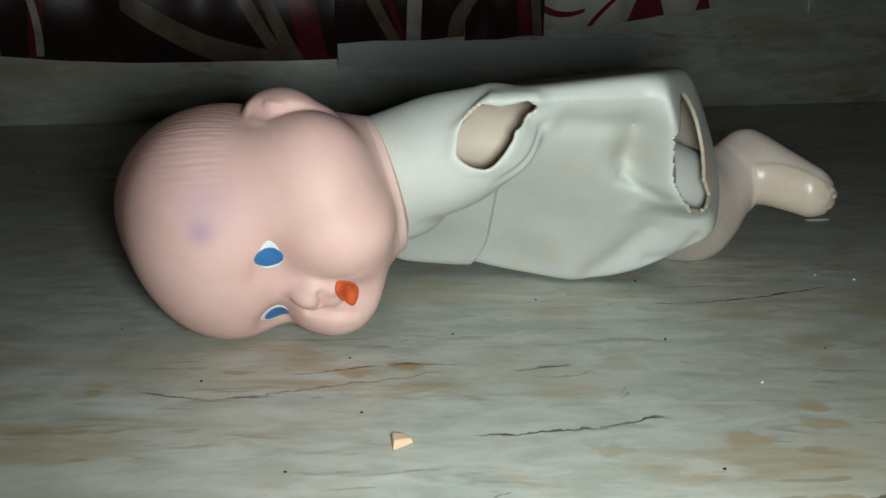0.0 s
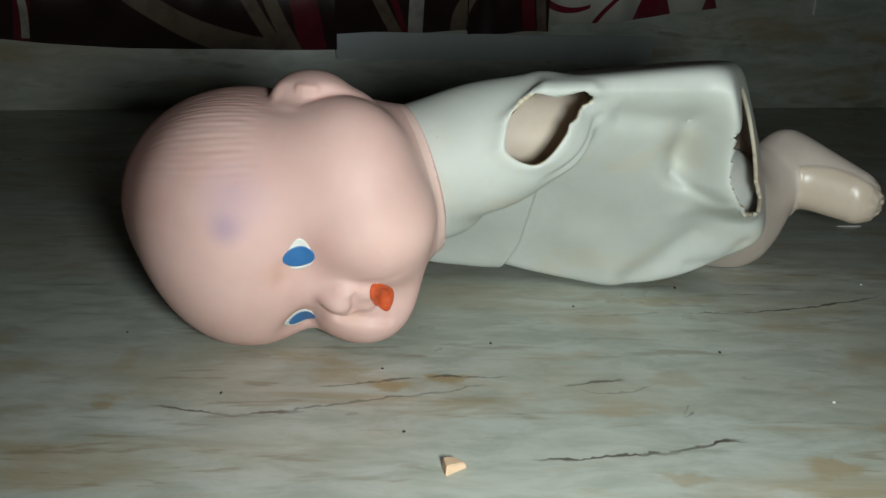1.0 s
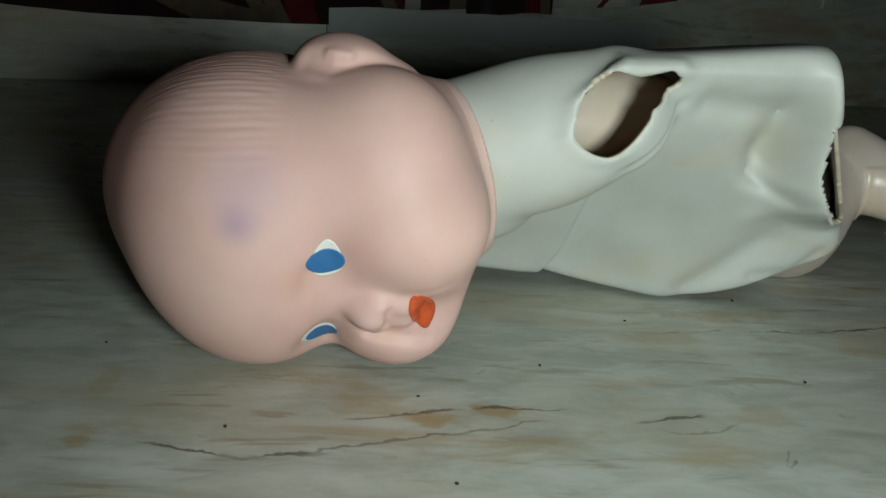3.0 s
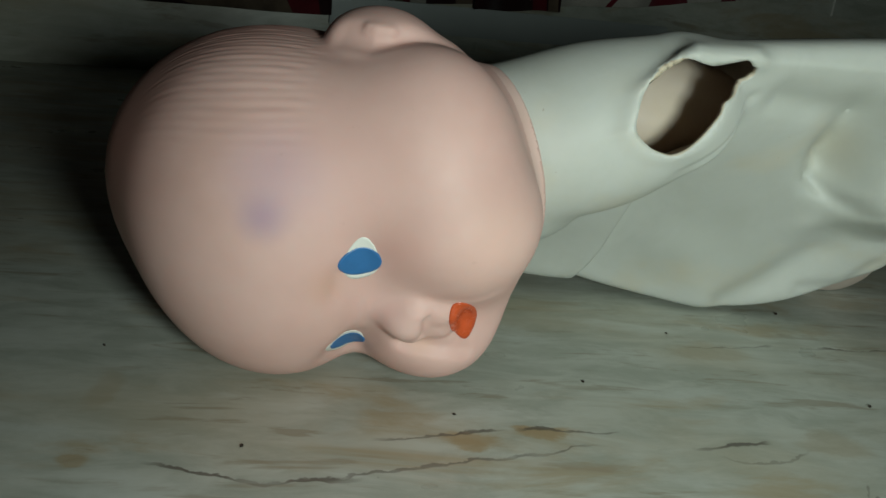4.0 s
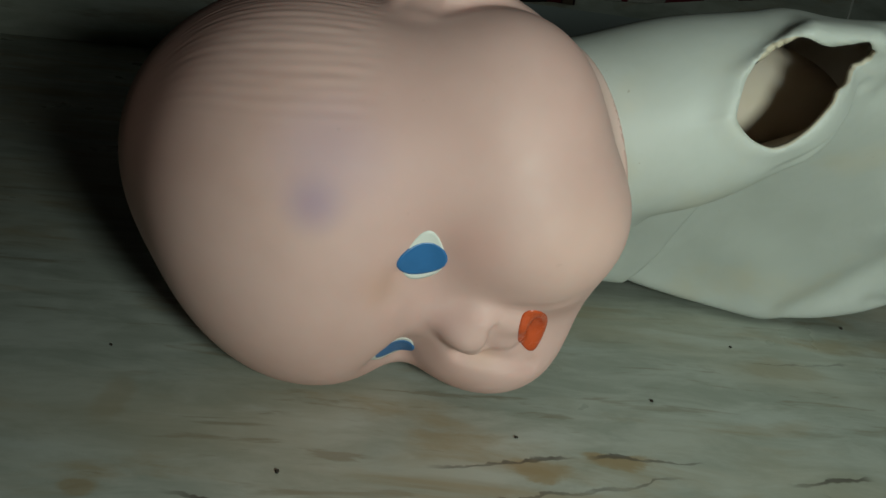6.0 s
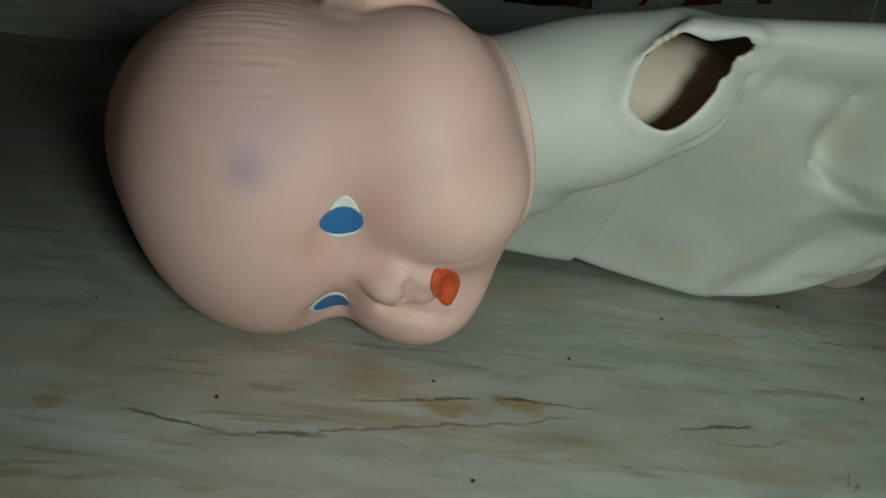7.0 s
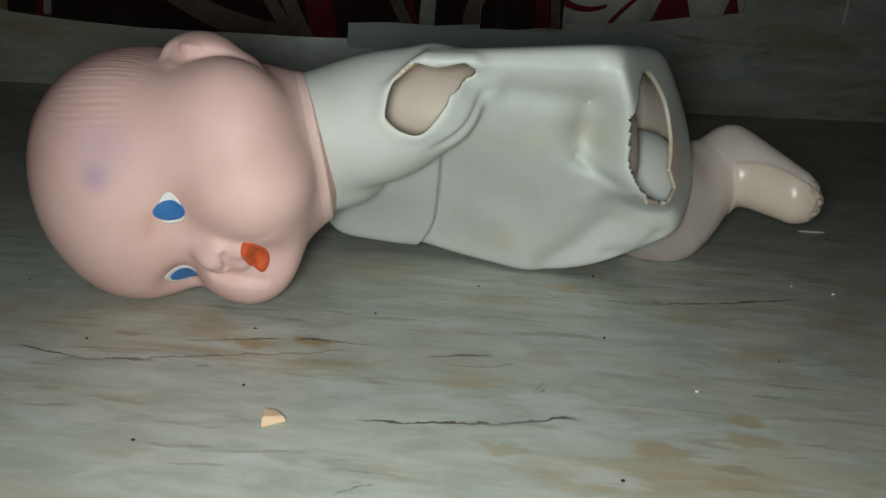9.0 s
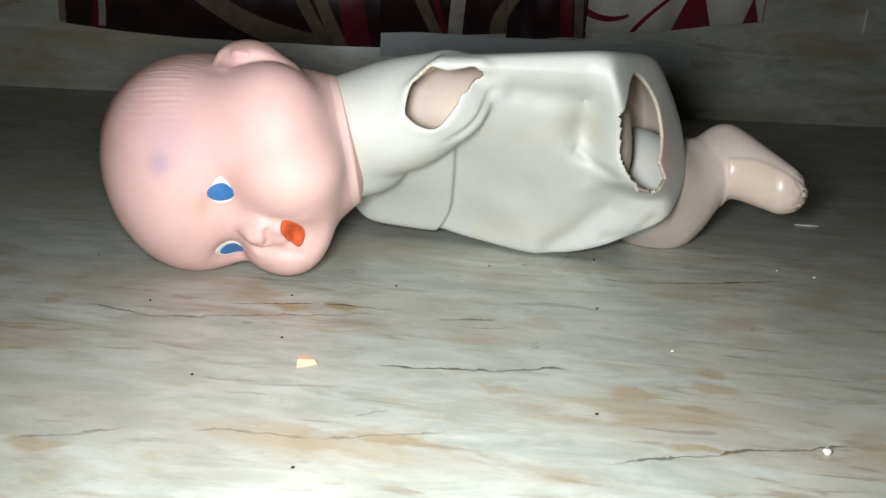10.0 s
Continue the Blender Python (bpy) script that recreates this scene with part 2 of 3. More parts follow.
def curtain_material():
    """Shiny woven cloth: brown, maroon and silver sweeps on near-black wine red."""
    m = Nodes("patterned_curtain_cloth")
    x, y, z = m.split(m.pos)
    weave = m.noise(m.mapped((30, 30, 420)), 6.0, 3)
    ground = m.mix(m.ramp(weave, 0.3, 0.7), (0.020, 0.006, 0.008), (0.034, 0.010, 0.012))
    colour = ground
    for z0, z1, x0, slope, curve, width, taper, tint in SWEEPS:
        mask = m.band(z, x, z0, z1, x0, slope, curve, width, taper, None, 0.08, 0.005)
        colour = m.mix(mask, colour, tint)
    colour = m.mix(m.band(x, z, *LEAF, 0.0, None, 0.08, 0.02), colour, BROWN)
    colour = m.mix(m.math("MULTIPLY", m.ramp(m.noise(m.pos, 40.0, 4), 0.4, 0.75), 0.4), colour, (0.03, 0.02, 0.02), "MULTIPLY")
    m.bump(m.noise(m.mapped((300, 300, 1500)), 1.0, 2), 0.15, 0.0008)
    return m.done(colour, 0.42, 0.5, Sheen_Weight=0.2)


WINE = (0.20, 0.012, 0.03)
BROWN, MAROON, SILVER = (0.16, 0.12, 0.085), (0.13, 0.008, 0.018), (0.44, 0.42, 0.38)
SWEEPS = [  # from z, to z, x at the start, slope, bend, half width, taper, tint
    (0.084, 0.40, -0.181, -0.20, 0.0, 0.020, 0.0, MAROON),
    (0.084, 0.40, -0.550, 0.10, 0.0, 0.010, 0.0, MAROON),
    (0.080, 0.40, -0.222, -0.75, 1.5, 0.011, 0.0, BROWN),
    (0.080, 0.40, -0.205, -0.55, 1.0, 0.012, -0.02, BROWN),
    (0.110, 0.40, -0.065, -0.60, 1.0, 0.010, 0.0, BROWN),
    (0.110, 0.40, -0.052, -0.40, 0.5, 0.005, 0.0, MAROON),
    (0.110, 0.40, -0.039, 0.02, 0.4, 0.011, 0.0, SILVER),
    (0.105, 0.40, 0.026, -0.30, 9.0, 0.012, 0.0, BROWN),
    (0.105, 0.40, 0.132, -0.10, 0.0, 0.010, 0.0, MAROON),
    (0.105, 0.40, 0.150, -0.08, 0.0, 0.007, 0.0, BROWN),
    (0.096, 0.40, -0.544, 0.10, -2.0, 0.005, 0.0, SILVER),
]
LEAF = (-0.440, -0.222, 0.175, -0.80, 1.75, 0.017)  # the broad brown leaf, along x
CURTAIN = curtain_material()


def pale_curtain_material():
    """The lighter curtain: silver cloth with wine-red sweeps."""
    m = Nodes("silver_curtain_cloth")
    x, y, z = m.split(m.pos)
    weave = m.noise(m.mapped((30, 30, 420)), 6.0, 3)
    colour = m.mix(m.ramp(weave, 0.3, 0.7), (0.56, 0.54, 0.49), (0.68, 0.66, 0.60))
    for z0, z1, x0, slope, curve, width, taper, tint in PALE_SWEEPS:
        colour = m.mix(m.band(z, x, z0, z1, x0, slope, curve, width, taper, None, 0.08, 0.005), colour, tint)
    colour = m.mix(m.band(x, z, 0.150, 0.226, 0.163, -0.62, 7.2, 0.0065, -0.05, None, 0.08, 0.05), colour, WINE)
    m.bump(m.noise(m.mapped((300, 300, 1500)), 1.0, 2), 0.15, 0.0008)
    return m.done(colour, 0.4, 0.5, Sheen_Weight=0.2)


PALE_SWEEPS = [
    (0.10, 0.40, 0.214, 0.4, 5.0, 0.0045, 0.0, WINE),
    (0.10, 0.40, 0.324, 0.05, 0.0, 0.050, -0.40, WINE),
    (0.10, 0.40, 0.418, 0.0, 0.0, 0.034, -0.35, WINE),
]
PALE_CURTAIN = pale_curtain_material()

# ---- the room, turned a little against the camera's way ----
ROOM = pose(0, 1.255, 0, 0, 0, 11.75)


def mesh_object(name, verts, faces, mats, slots=None, smooth=False, matrix=None):
    data = bpy.data.meshes.new(name)
    data.from_pydata([tuple(v) for v in verts], [], [tuple(f) for f in faces])
    for mat in mats:
        data.materials.append(mat)
    if slots is not None:
        data.polygons.foreach_set("material_index", np.asarray(slots, dtype=np.int32))
    data.polygons.foreach_set("use_smooth", np.full(len(data.polygons), smooth))
    data.update()
    ob = new(name, data)
    if matrix is not None:
        ob.matrix_world = matrix
    return ob


def slab(name, low, high, mat, matrix=None, bevel=0.0):
    bm = bmesh.new()
    bmesh.ops.create_cube(bm, size=1.0)
    for v in bm.verts:
        v.co = Vector([lo + (c + 0.5) * (hi - lo) for c, lo, hi in zip(v.co, low, high)])
    if bevel:
        bmesh.ops.bevel(bm, geom=bm.edges[:], offset=bevel, segments=2, affect="EDGES")
    data = bpy.data.meshes.new(name)
    bm.to_mesh(data)
    bm.free()
    data.materials.append(mat)
    ob = new(name, data)
    if matrix is not None:
        ob.matrix_world = matrix
    return ob


def structure(ob, label, category):
    return tagged(ob, label, category, kind="structure")


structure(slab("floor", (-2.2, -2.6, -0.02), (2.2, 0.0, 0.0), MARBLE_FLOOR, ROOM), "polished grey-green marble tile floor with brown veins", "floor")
structure(slab("wall_north", (-2.2, 0.0, -0.02), (2.2, 0.12, 2.6), MARBLE_WALL, ROOM), "wall clad in dull grey-green marble tile", "wall")
structure(slab("wall_south", (-2.2, -2.72, -0.02), (2.2, -2.6, 2.6), PLASTER, ROOM), "plain painted wall", "wall")
structure(slab("wall_west", (-2.32, -2.72, -0.02), (-2.2, 0.12, 2.6), PLASTER, ROOM), "plain painted wall", "wall")
structure(slab("wall_east", (2.2, -2.72, -0.02), (2.32, 0.12, 2.6), PLASTER, ROOM), "plain painted wall", "wall")
structure(slab("ceiling", (-2.32, -2.72, 2.6), (2.32, 0.12, 2.7), PLASTER, ROOM), "plain painted ceiling", "ceiling")
structure(slab("trim", (-0.158, -0.014, 0.074), (0.34, -0.0005, 0.1125), GREY_STONE, ROOM, 0.002), "pale blue-grey stone strip against the wall", "stone strip")


def curtain(name, x0, x1, low0, low1, top, mat, label, seed, waves, depth, sag=0.0):
    """A hanging cloth in soft folds, with a hem, along the wall."""
    rng = random.Random(seed)
    phase = [rng.uniform(0, 6.28) for _ in range(4)]
    nx, nz = 160, 24
    verts, faces = [], []
    for side in (0.0, 0.0016):
        for j in range(nz + 1):
            for i in range(nx + 1):
                a, b = i / nx, j / nz
                low = low0 + (low1 - low0) * a + (0.0012 * math.sin(a * 9 + phase[2]) - sag * 4 * a * (1 - a)) * (1 - b)
                z = low + (top - low) * b
                fold = math.sin(a * waves * 6.283 + phase[0] + 0.4 * b) + 0.5 * math.sin(a * waves * 2.3 * 6.283 + phase[1] + b)
                y = -0.018 - depth * 0.5 - depth * 0.45 * fold - side
                if j == 0:
                    y -= 0.0008
                verts.append((x0 + (x1 - x0) * a, y, z))
    n = (nx + 1) * (nz + 1)
    for j in range(nz):
        for i in range(nx):
            k = j * (nx + 1) + i
            faces.append((k, k + nx + 1, k + nx + 2, k + 1))
            faces.append((k + n, k + 1 + n, k + nx + 2 + n, k + nx + 1 + n))
    for i in range(nx):
        faces.append((i, i + 1, i + 1 + n, i + n))
        t = nz * (nx + 1) + i
        faces.append((t, t + n, t + 1 + n, t + 1))
    for j in range(nz):
        k = j * (nx + 1)
        faces.append((k, k + n, k + nx + 1 + n, k + nx + 1))
        k += nx
        faces.append((k, k + nx + 1, k + nx + 1 + n, k + n))
    ob = mesh_object(name, verts, faces, [mat], smooth=True, matrix=ROOM)
    return tagged(ob, label, "curtain", "curtains along the wall")


curtain("curtain", -0.610, -0.159, 0.0965, 0.0895, 2.2, CURTAIN, "dark wine-red curtain with brown leaf sweeps, hanging by the wall", 3, 2.0, 0.012, 0.0075)
curtain("curtain", -0.160, 0.033, 0.1100, 0.1170, 2.2, CURTAIN, "dark wine-red curtain with silver sweeps above a stone strip", 5, 1.2, 0.012)
curtain("curtain", 0.032, 0.154, 0.1115, 0.1190, 2.2, CURTAIN, "narrow fold of dark wine-red patterned curtain cloth", 8, 1.0, 0.014)
curtain("curtain", 0.153, 0.441, 0.1250, 0.1600, 2.2, PALE_CURTAIN, "silver curtain with wine-red leaf sweeps, hanging by the wall", 9, 2.0, 0.012, 0.003)
tagged(slab("wooden_batten", (-0.624, -0.02, 0.098), (-0.613, -0.0005, 2.2), WOOD_EDGE, ROOM, 0.002), "pale wooden batten beside the dark curtain", "batten")

tagged(slab("paint_mark", (0.6285, -0.0032, 0.152), (0.6315, -0.0006, 0.190), EYE_WHITE, ROOM, 0.0006), "short white paint drip on the marble wall", "paint mark")

# ---- the doll: one mesh, its forms given by blended rounded solids ----
HEAD_AT = np.array((-0.0974, 0.4168, 0.0598))
HEAD_AXES = np.array(((0.0123, -0.0594, -0.9982), (-0.267, -0.9622, 0.054), (0.9636, -0.2658, 0.0277)))  # columns: side, face, crown


def ball(p, at, axes):
    d = (p - np.array(at)) / np.array(axes)
    n = np.sqrt((d * d).sum(-1))
    g = np.sqrt((d * d / np.array(axes) ** 2).sum(-1)) + 1e-9
    return n * (n - 1) / g


def cone(p, a, b, ra, rb):
    a, b = np.array(a), np.array(b)
    h = np.clip(((p - a) @ (b - a)) / ((b - a) @ (b - a)), 0, 1)
    return np.linalg.norm(p - a - h[..., None] * (b - a), axis=-1) - (ra + (rb - ra) * h)


def blend(values, k):
    v = np.array(values)
    m = v.min(0)
    return m - k * np.log(np.exp(-(v - m) / k).sum(0))


def groove(p, points, width, depth):
    """What a crease along a line of points adds to the field."""
    pts = [np.array(q) for q in points]
    best = None
    for a, b in zip(pts, pts[1:]):
        h = np.clip(((p - a) @ (b - a)) / ((b - a) @ (b - a)), 0, 1)
        d = np.linalg.norm(p - a - h[..., None] * (b - a), axis=-1)
        best = d if best is None else np.minimum(best, d)
    return depth * np.exp(-(best / width) ** 2)


def smooth(x, a, b):
    t = np.clip((x - a) / (b - a), 0, 1)
    return t * t * (3 - 2 * t)


NECK_AT, NECK_WAY = np.array((-0.0248, 0.431, 0.0668)), np.array((0.9561, 0.2460, 0.1590))
SKULL_AT = np.array((-0.0987, 0.4189, 0.0589))
SKULL_AXES = np.array(((-0.0101, -0.043, -0.999), (-0.247, -0.968, 0.0441), (0.969, -0.2472, 0.0009)))


FACE_AT = np.array((-0.0836, 0.3698, 0.0375))  # midway between the eyes
FACE_AXES = np.array(((0.070, 0.989, -0.137), (-0.501, -0.083, -0.862), (0.862, -0.130, -0.490)))  # columns: near side, chin, forward
UNSHAPE = np.linalg.inv(HEAD_SHAPE[:, :3])


def skull_field(p):
    w = (p - SKULL_AT) @ SKULL_AXES
    big = blend([
        ball(w, (0, 0, 0.0008), (0.051, 0.0465, 0.0598)),
        ball(w, (0.0323, 0.0272, -0.0511), (0.0203, 0.0203, 0.0203)),
        ball(w, (-0.0323, 0.0272, -0.0511), (0.0203, 0.0203, 0.0203)),
        ball(w, (0, 0.0294, -0.0593), (0.0225, 0.0187, 0.0187)),
        ball(w, (0, -0.0099, -0.0532), (0.0392, 0.0356, 0.0356)),
        ball(w, (0, 0.0299, 0.0003), (0.0508, 0.0406, 0.0406)),
    ], 0.0085)
    q = (p - HEAD_AT) @ HEAD_AXES
    e = q + np.array((-0.0012, -0.0085, 0.0118))
    ear = blend([
        ball(e, (0.0500, 0.000, -0.021), (0.0104, 0.0175, 0.0160)),
        ball(e, (0.0440, -0.001, -0.0335), (0.0085, 0.0120, 0.0150)),
    ], 0.003)
    ear = ear + groove(e, ((0.0560, 0.0120, -0.0125), (0.0540, 0.0145, -0.021), (0.0530, 0.0110, -0.031), (0.0520, 0.0080, -0.043)), 0.0036, 0.0060)
    ear = ear - groove(e, ((0.0570, 0.0110, -0.019), (0.0560, 0.0105, -0.026)), 0.0018, 0.0018)
    temple = ball(q, (0.021, 0.026, -0.027), (0.022, 0.0250, 0.024))
    jaw = ball(q, (0.021, 0.004, -0.046), (0.020, 0.022, 0.020))
    face = ball(q, (0.016, 0.033, -0.050), (0.023, 0.018, 0.019))
    big = blend([big, temple, jaw, face], 0.0055)
    f = blend([big, ear], 0.0012)
    f = f + groove(e, ((0.0450, 0.0160, -0.0060), (0.0440, 0.0190, -0.018), (0.0440, 0.0160, -0.034)), 0.0032, 0.0020)
    turn = np.arctan2(q[..., 0], q[..., 1])
    lines = np.sin(turn * 84 + 5.0 * np.sin(q[..., 2] * 55 + turn * 3) + 2.0 * np.sin(q[..., 2] * 170))
    lines = lines * (0.55 + 0.45 * np.sin(q[..., 2] * 260 + turn * 31)) + 0.6 * np.sin(turn * 131 + 3.0 * np.sin(q[..., 2] * 90 + 1.0))
    mask = smooth(turn, 0.36, 0.70) * (1 - smooth(turn, 1.75, 2.1)) * smooth(q[..., 2], -0.022, -0.008) * (1 - smooth(q[..., 2], 0.020, 0.045))
    crown = smooth(q[..., 2], 0.034, 0.05) * 0.3
    f = f + lines * 0.00009 * np.clip(mask + crown, 0, 1)
    d = p - NECK_AT
    h = d @ NECK_WAY
    rad = np.linalg.norm(d - h[..., None] * NECK_WAY, axis=-1)
    plug = np.maximum(rad - 0.0318, np.abs(h + 0.015) - 0.0165)
    rim = np.sqrt(np.maximum(rad - 0.0318, 0) ** 2 + (h - 0.0015) ** 2) - 0.0018
    return np.minimum(blend([f, plug], 0.004), rim)


def head_field(p):
    q = (p - FACE_AT) @ FACE_AXES
    f = skull_field((p - HEAD_SHAPE[:, 3]) @ UNSHAPE.T)
    # eye hollows, and the dip across the bridge
    f = f + groove(q, ((-0.0205, -0.001, 0.003), (-0.0225, 0.000, -0.003)), 0.0105, 0.0050)
    f = f + groove(q, ((0.0205, 0.000, 0.003), (0.0225, 0.000, 0.000)), 0.0095, 0.0019)
    f = f + groove(q, ((0.010, 0.0035, 0.006), (-0.012, 0.0035, 0.005)), 0.0085, 0.0024)
    f = f + groove(q, ((0.0120, -0.0075, 0.006), (0.0170, -0.0065, 0.004)), 0.0045, 0.0012)
    # the hollow in which nose and mouth lie between the cheeks
    f = f + groove(q, ((-0.001, 0.027, 0.003), (-0.002, 0.047, 0.000)), 0.0090, 0.0068)
    cheek = ball(q, (0.0265, 0.0265, -0.0235), (0.0225, 0.0270, 0.0262))
    f = blend([f, cheek], 0.0030)
    nose = blend([
        ball(q, (0.000, 0.0180, 0.0010), (0.0068, 0.0075, 0.0085)),
        ball(q, (0.0062, 0.0205, 0.0005), (0.0038, 0.0046, 0.0056)),
        ball(q, (-0.0062, 0.0205, 0.0005), (0.0038, 0.0046, 0.0056)),
        cone(q, (0.000, 0.003, -0.0045), (0.000, 0.014, -0.001), 0.0050, 0.0065),
    ], 0.0016)
    muzzle = blend([ball(q, (0.0035, 0.0285, -0.0030), (0.0058, 0.0062, 0.0062)), ball(q, (-0.0035, 0.0285, -0.0030), (0.0058, 0.0062, 0.0062))], 0.0012)
    f = blend([f, nose, muzzle], 0.0013)
    # creases: beside the nose and mouth, under the nose, between the lips, over the chin
    f = f + groove(q, ((0.0105, 0.0190, 0.006), (0.0112, 0.0290, 0.004), (0.0125, 0.0390, 0.002), (0.0165, 0.0480, -0.002)), 0.0022, 0.0020)
    f = f + groove(q, ((-0.0105, 0.0190, 0.004), (-0.0112, 0.0290, 0.003), (-0.0120, 0.0400, 0.001)), 0.0024, 0.0020)
    f = f + groove(q, ((0.0045, 0.0245, 0.005), (-0.0045, 0.0245, 0.005)), 0.0016, 0.0013)
    f = f + groove(q, ((0.0080, 0.0375, 0.001), (0.003, 0.0382, 0.002), (-0.003, 0.0382, 0.002), (-0.0090, 0.0368, 0.001)), 0.0015, 0.0022)
    f = f + groove(q, ((0.0095, 0.0490, -0.002), (0.000, 0.0488, -0.001), (-0.0095, 0.0465, -0.002)), 0.0018, 0.0018)
    return f


ARM_HOLE = [(0.0071, 0.0953), (0.0079, 0.1031), (0.011, 0.1108), (0.0172, 0.1163), (0.0275, 0.1149), (0.0402, 0.1177), (0.0452, 0.1127),
            (0.0394, 0.110), (0.0372, 0.1062), (0.0345, 0.1043), (0.0321, 0.0983), (0.0273, 0.0904), (0.0222, 0.0855), (0.0143, 0.087), (0.0082, 0.0914)]


def crease(x, z, points, width, depth):
    """As groove(), in the upright plane across the view of the front."""
    p = np.stack([x, z], -1)
    return groove(p, points, width, depth)


RIM_LINE = ((0.1150, 0.118), (0.1155, 0.100), (0.1165, 0.087), (0.1205, 0.0735), (0.1344, 0.059), (0.146, 0.052))


def front_depth(x, z):
    """Where the crushed front of the belly stands: a slack sheet from the top edge back and down to the floor, pushed in beside the leg hole."""
    u = np.clip((0.118 - z) / 0.118, -0.1, 1.05)
    v = np.clip(u, 0, 1)
    lean = 0.5 * v * v * (3 - 2 * v) + 0.5 * (1 - (1 - v) ** 2)
    y = 0.384 + 0.25 * (x - 0.04) + (0.108 - 0.45 * (x - 0.03)) * lean
    above = smooth((x - 0.1007) * 0.5 + (z - 0.0735) * 0.866, -0.011, 0.009)
    y = y + 0.021 * above * np.exp(-((x - 0.1060) / 0.0135) ** 2 - ((z - 0.087) / 0.023) ** 2)
    y = y + crease(x, z, ((0.062, 0.106), (0.085, 0.104), (0.100, 0.103)), 0.006, 0.004)
    y = y - crease(x, z, RIM_LINE, 0.0105, 0.024) * smooth(z, 0.045, 0.062)
    y = y - crease(x, z, ((0.1215, 0.0605), (0.112, 0.052)), 0.007, 0.003)
    y = y + crease(x, z, ((0.1007, 0.0735), (0.112, 0.067), (0.1215, 0.062)), 0.0030, 0.0036)
    y = y + crease(x, z, ((0.098, 0.008), (0.112, 0.020), (0.126, 0.038)), 0.0075, 0.0042)
    y = y + crease(x, z, ((0.128, 0.018), (0.145, 0.022), (0.152, 0.034)), 0.004, 0.0022)
    y = y - crease(x, z, ((0.070, 0.030), (0.086, 0.010)), 0.012, 0.003)
    # the slack chest overlaps the belly with a soft edge
    edge = 0.0345 - 14.0 * np.clip(0.033 - z, 0, 1) ** 2 - 1.5 * np.clip(z - 0.045, 0, 1) ** 2
    y = y - 0.0075 * smooth(edge - x, -0.0010, 0.0014) * smooth(0.085 - z, 0.0, 0.01) - 0.002 * smooth(edge - x, 0.0, 0.012)
    y = y + 0.0012 * np.sin(x * 75 + z * 50) * np.sin(z * 66 - x * 30)
    return y


def torso_field(p):
    x, y, z = p[..., 0], p[..., 1], p[..., 2]
    front = (front_depth(x, z) - y) * 0.72
    top = z - (0.1225 + 0.115 * (x - 0.04) - 0.08 * (y - 0.41) - 0.9 * np.clip(0.022 - x, 0, 1))
    hole_end = (p - np.array((0.1345, 0.4300, 0.089))) @ np.array((0.864, -0.428, 0.265))
    far_end = (p - np.array((0.183, 0.50, 0.070))) @ np.array((0.955, 0.25, 0.16))
    shoulder_end = (p - np.array((0.158, 0.47, 0.115))) @ np.array((0.78, 0.05, 0.62))
    low_end = (p - np.array((0.163, 0.49, 0.020))) @ np.array((0.80, -0.10, -0.59))
    left = -0.032 - x
    under = 0.0012 + 1.9 * np.clip(0.093 - np.clip(x, 0.030, 0.3), 0, 1) ** 2 + 5.5 * np.clip(x - 0.084, 0, 1) ** 2 - z
    back = (y - (0.502 + 0.4 * x)) * 0.92
    f = -blend([-front, -top, -hole_end, -far_end, -shoulder_end, -low_end, -back], 0.0042)
    f = -blend([-f, -left, -under], 0.0022)
    shoulder = cone(p, (-0.031, 0.428, 0.0735), (0.026, 0.406, 0.100), 0.0312, 0.0232)
    neck = cone(p, NECK_AT, NECK_AT + 0.008 * NECK_WAY, 0.0290, 0.0280)
    f = blend([f, neck], 0.0015)
    shoulder = blend([shoulder, ball(p, (0.004, 0.419, 0.087), (0.028, 0.0245, 0.0245))], 0.006)
    f = blend([f, shoulder], 0.0016)
    f = np.maximum(f, -ball(p, (0.030, 0.466, 0.091), (0.052, 0.042, 0.023)))
    lip = [(x0 * 1.10 - 0.0024, 0.3845, z0 * 1.10 - 0.0102) for x0, z0 in ARM_HOLE]
    f = f - groove(p, lip + lip[:1], 0.0042, 0.0013)
    f = f + groove(p, ((0.030, 0.392, 0.077), (0.043, 0.394, 0.092), (0.050, 0.396, 0.104)), 0.0030, 0.0016)
    # the mould seam over the shoulder
    f = f - groove(p, ((-0.024, 0.396, 0.078), (-0.006, 0.390, 0.086), (0.006, 0.384, 0.093)), 0.0012, 0.0005)
    return f


def thigh_field(p):
    return blend([
        cone(p, (0.145, 0.505, 0.052), (0.172, 0.540, 0.037), 0.032, 0.036),
        cone(p, (0.175, 0.542, 0.036), (0.207, 0.548, 0.056), 0.035, 0.022),
    ], 0.004)


def flap(p):
    """1 on the glossy cream skin that wraps the foot's front and sole."""
    x, z = p[..., 0], p[..., 2]
    line = 0.0665 - 0.20 * (x - 0.2125) + 0.004 * np.sin((x - 0.2125) * 90)
    return smooth(x + 0.12 * (z - 0.05), 0.2122, 0.2134) * smooth(line - z, -0.0004, 0.0006)


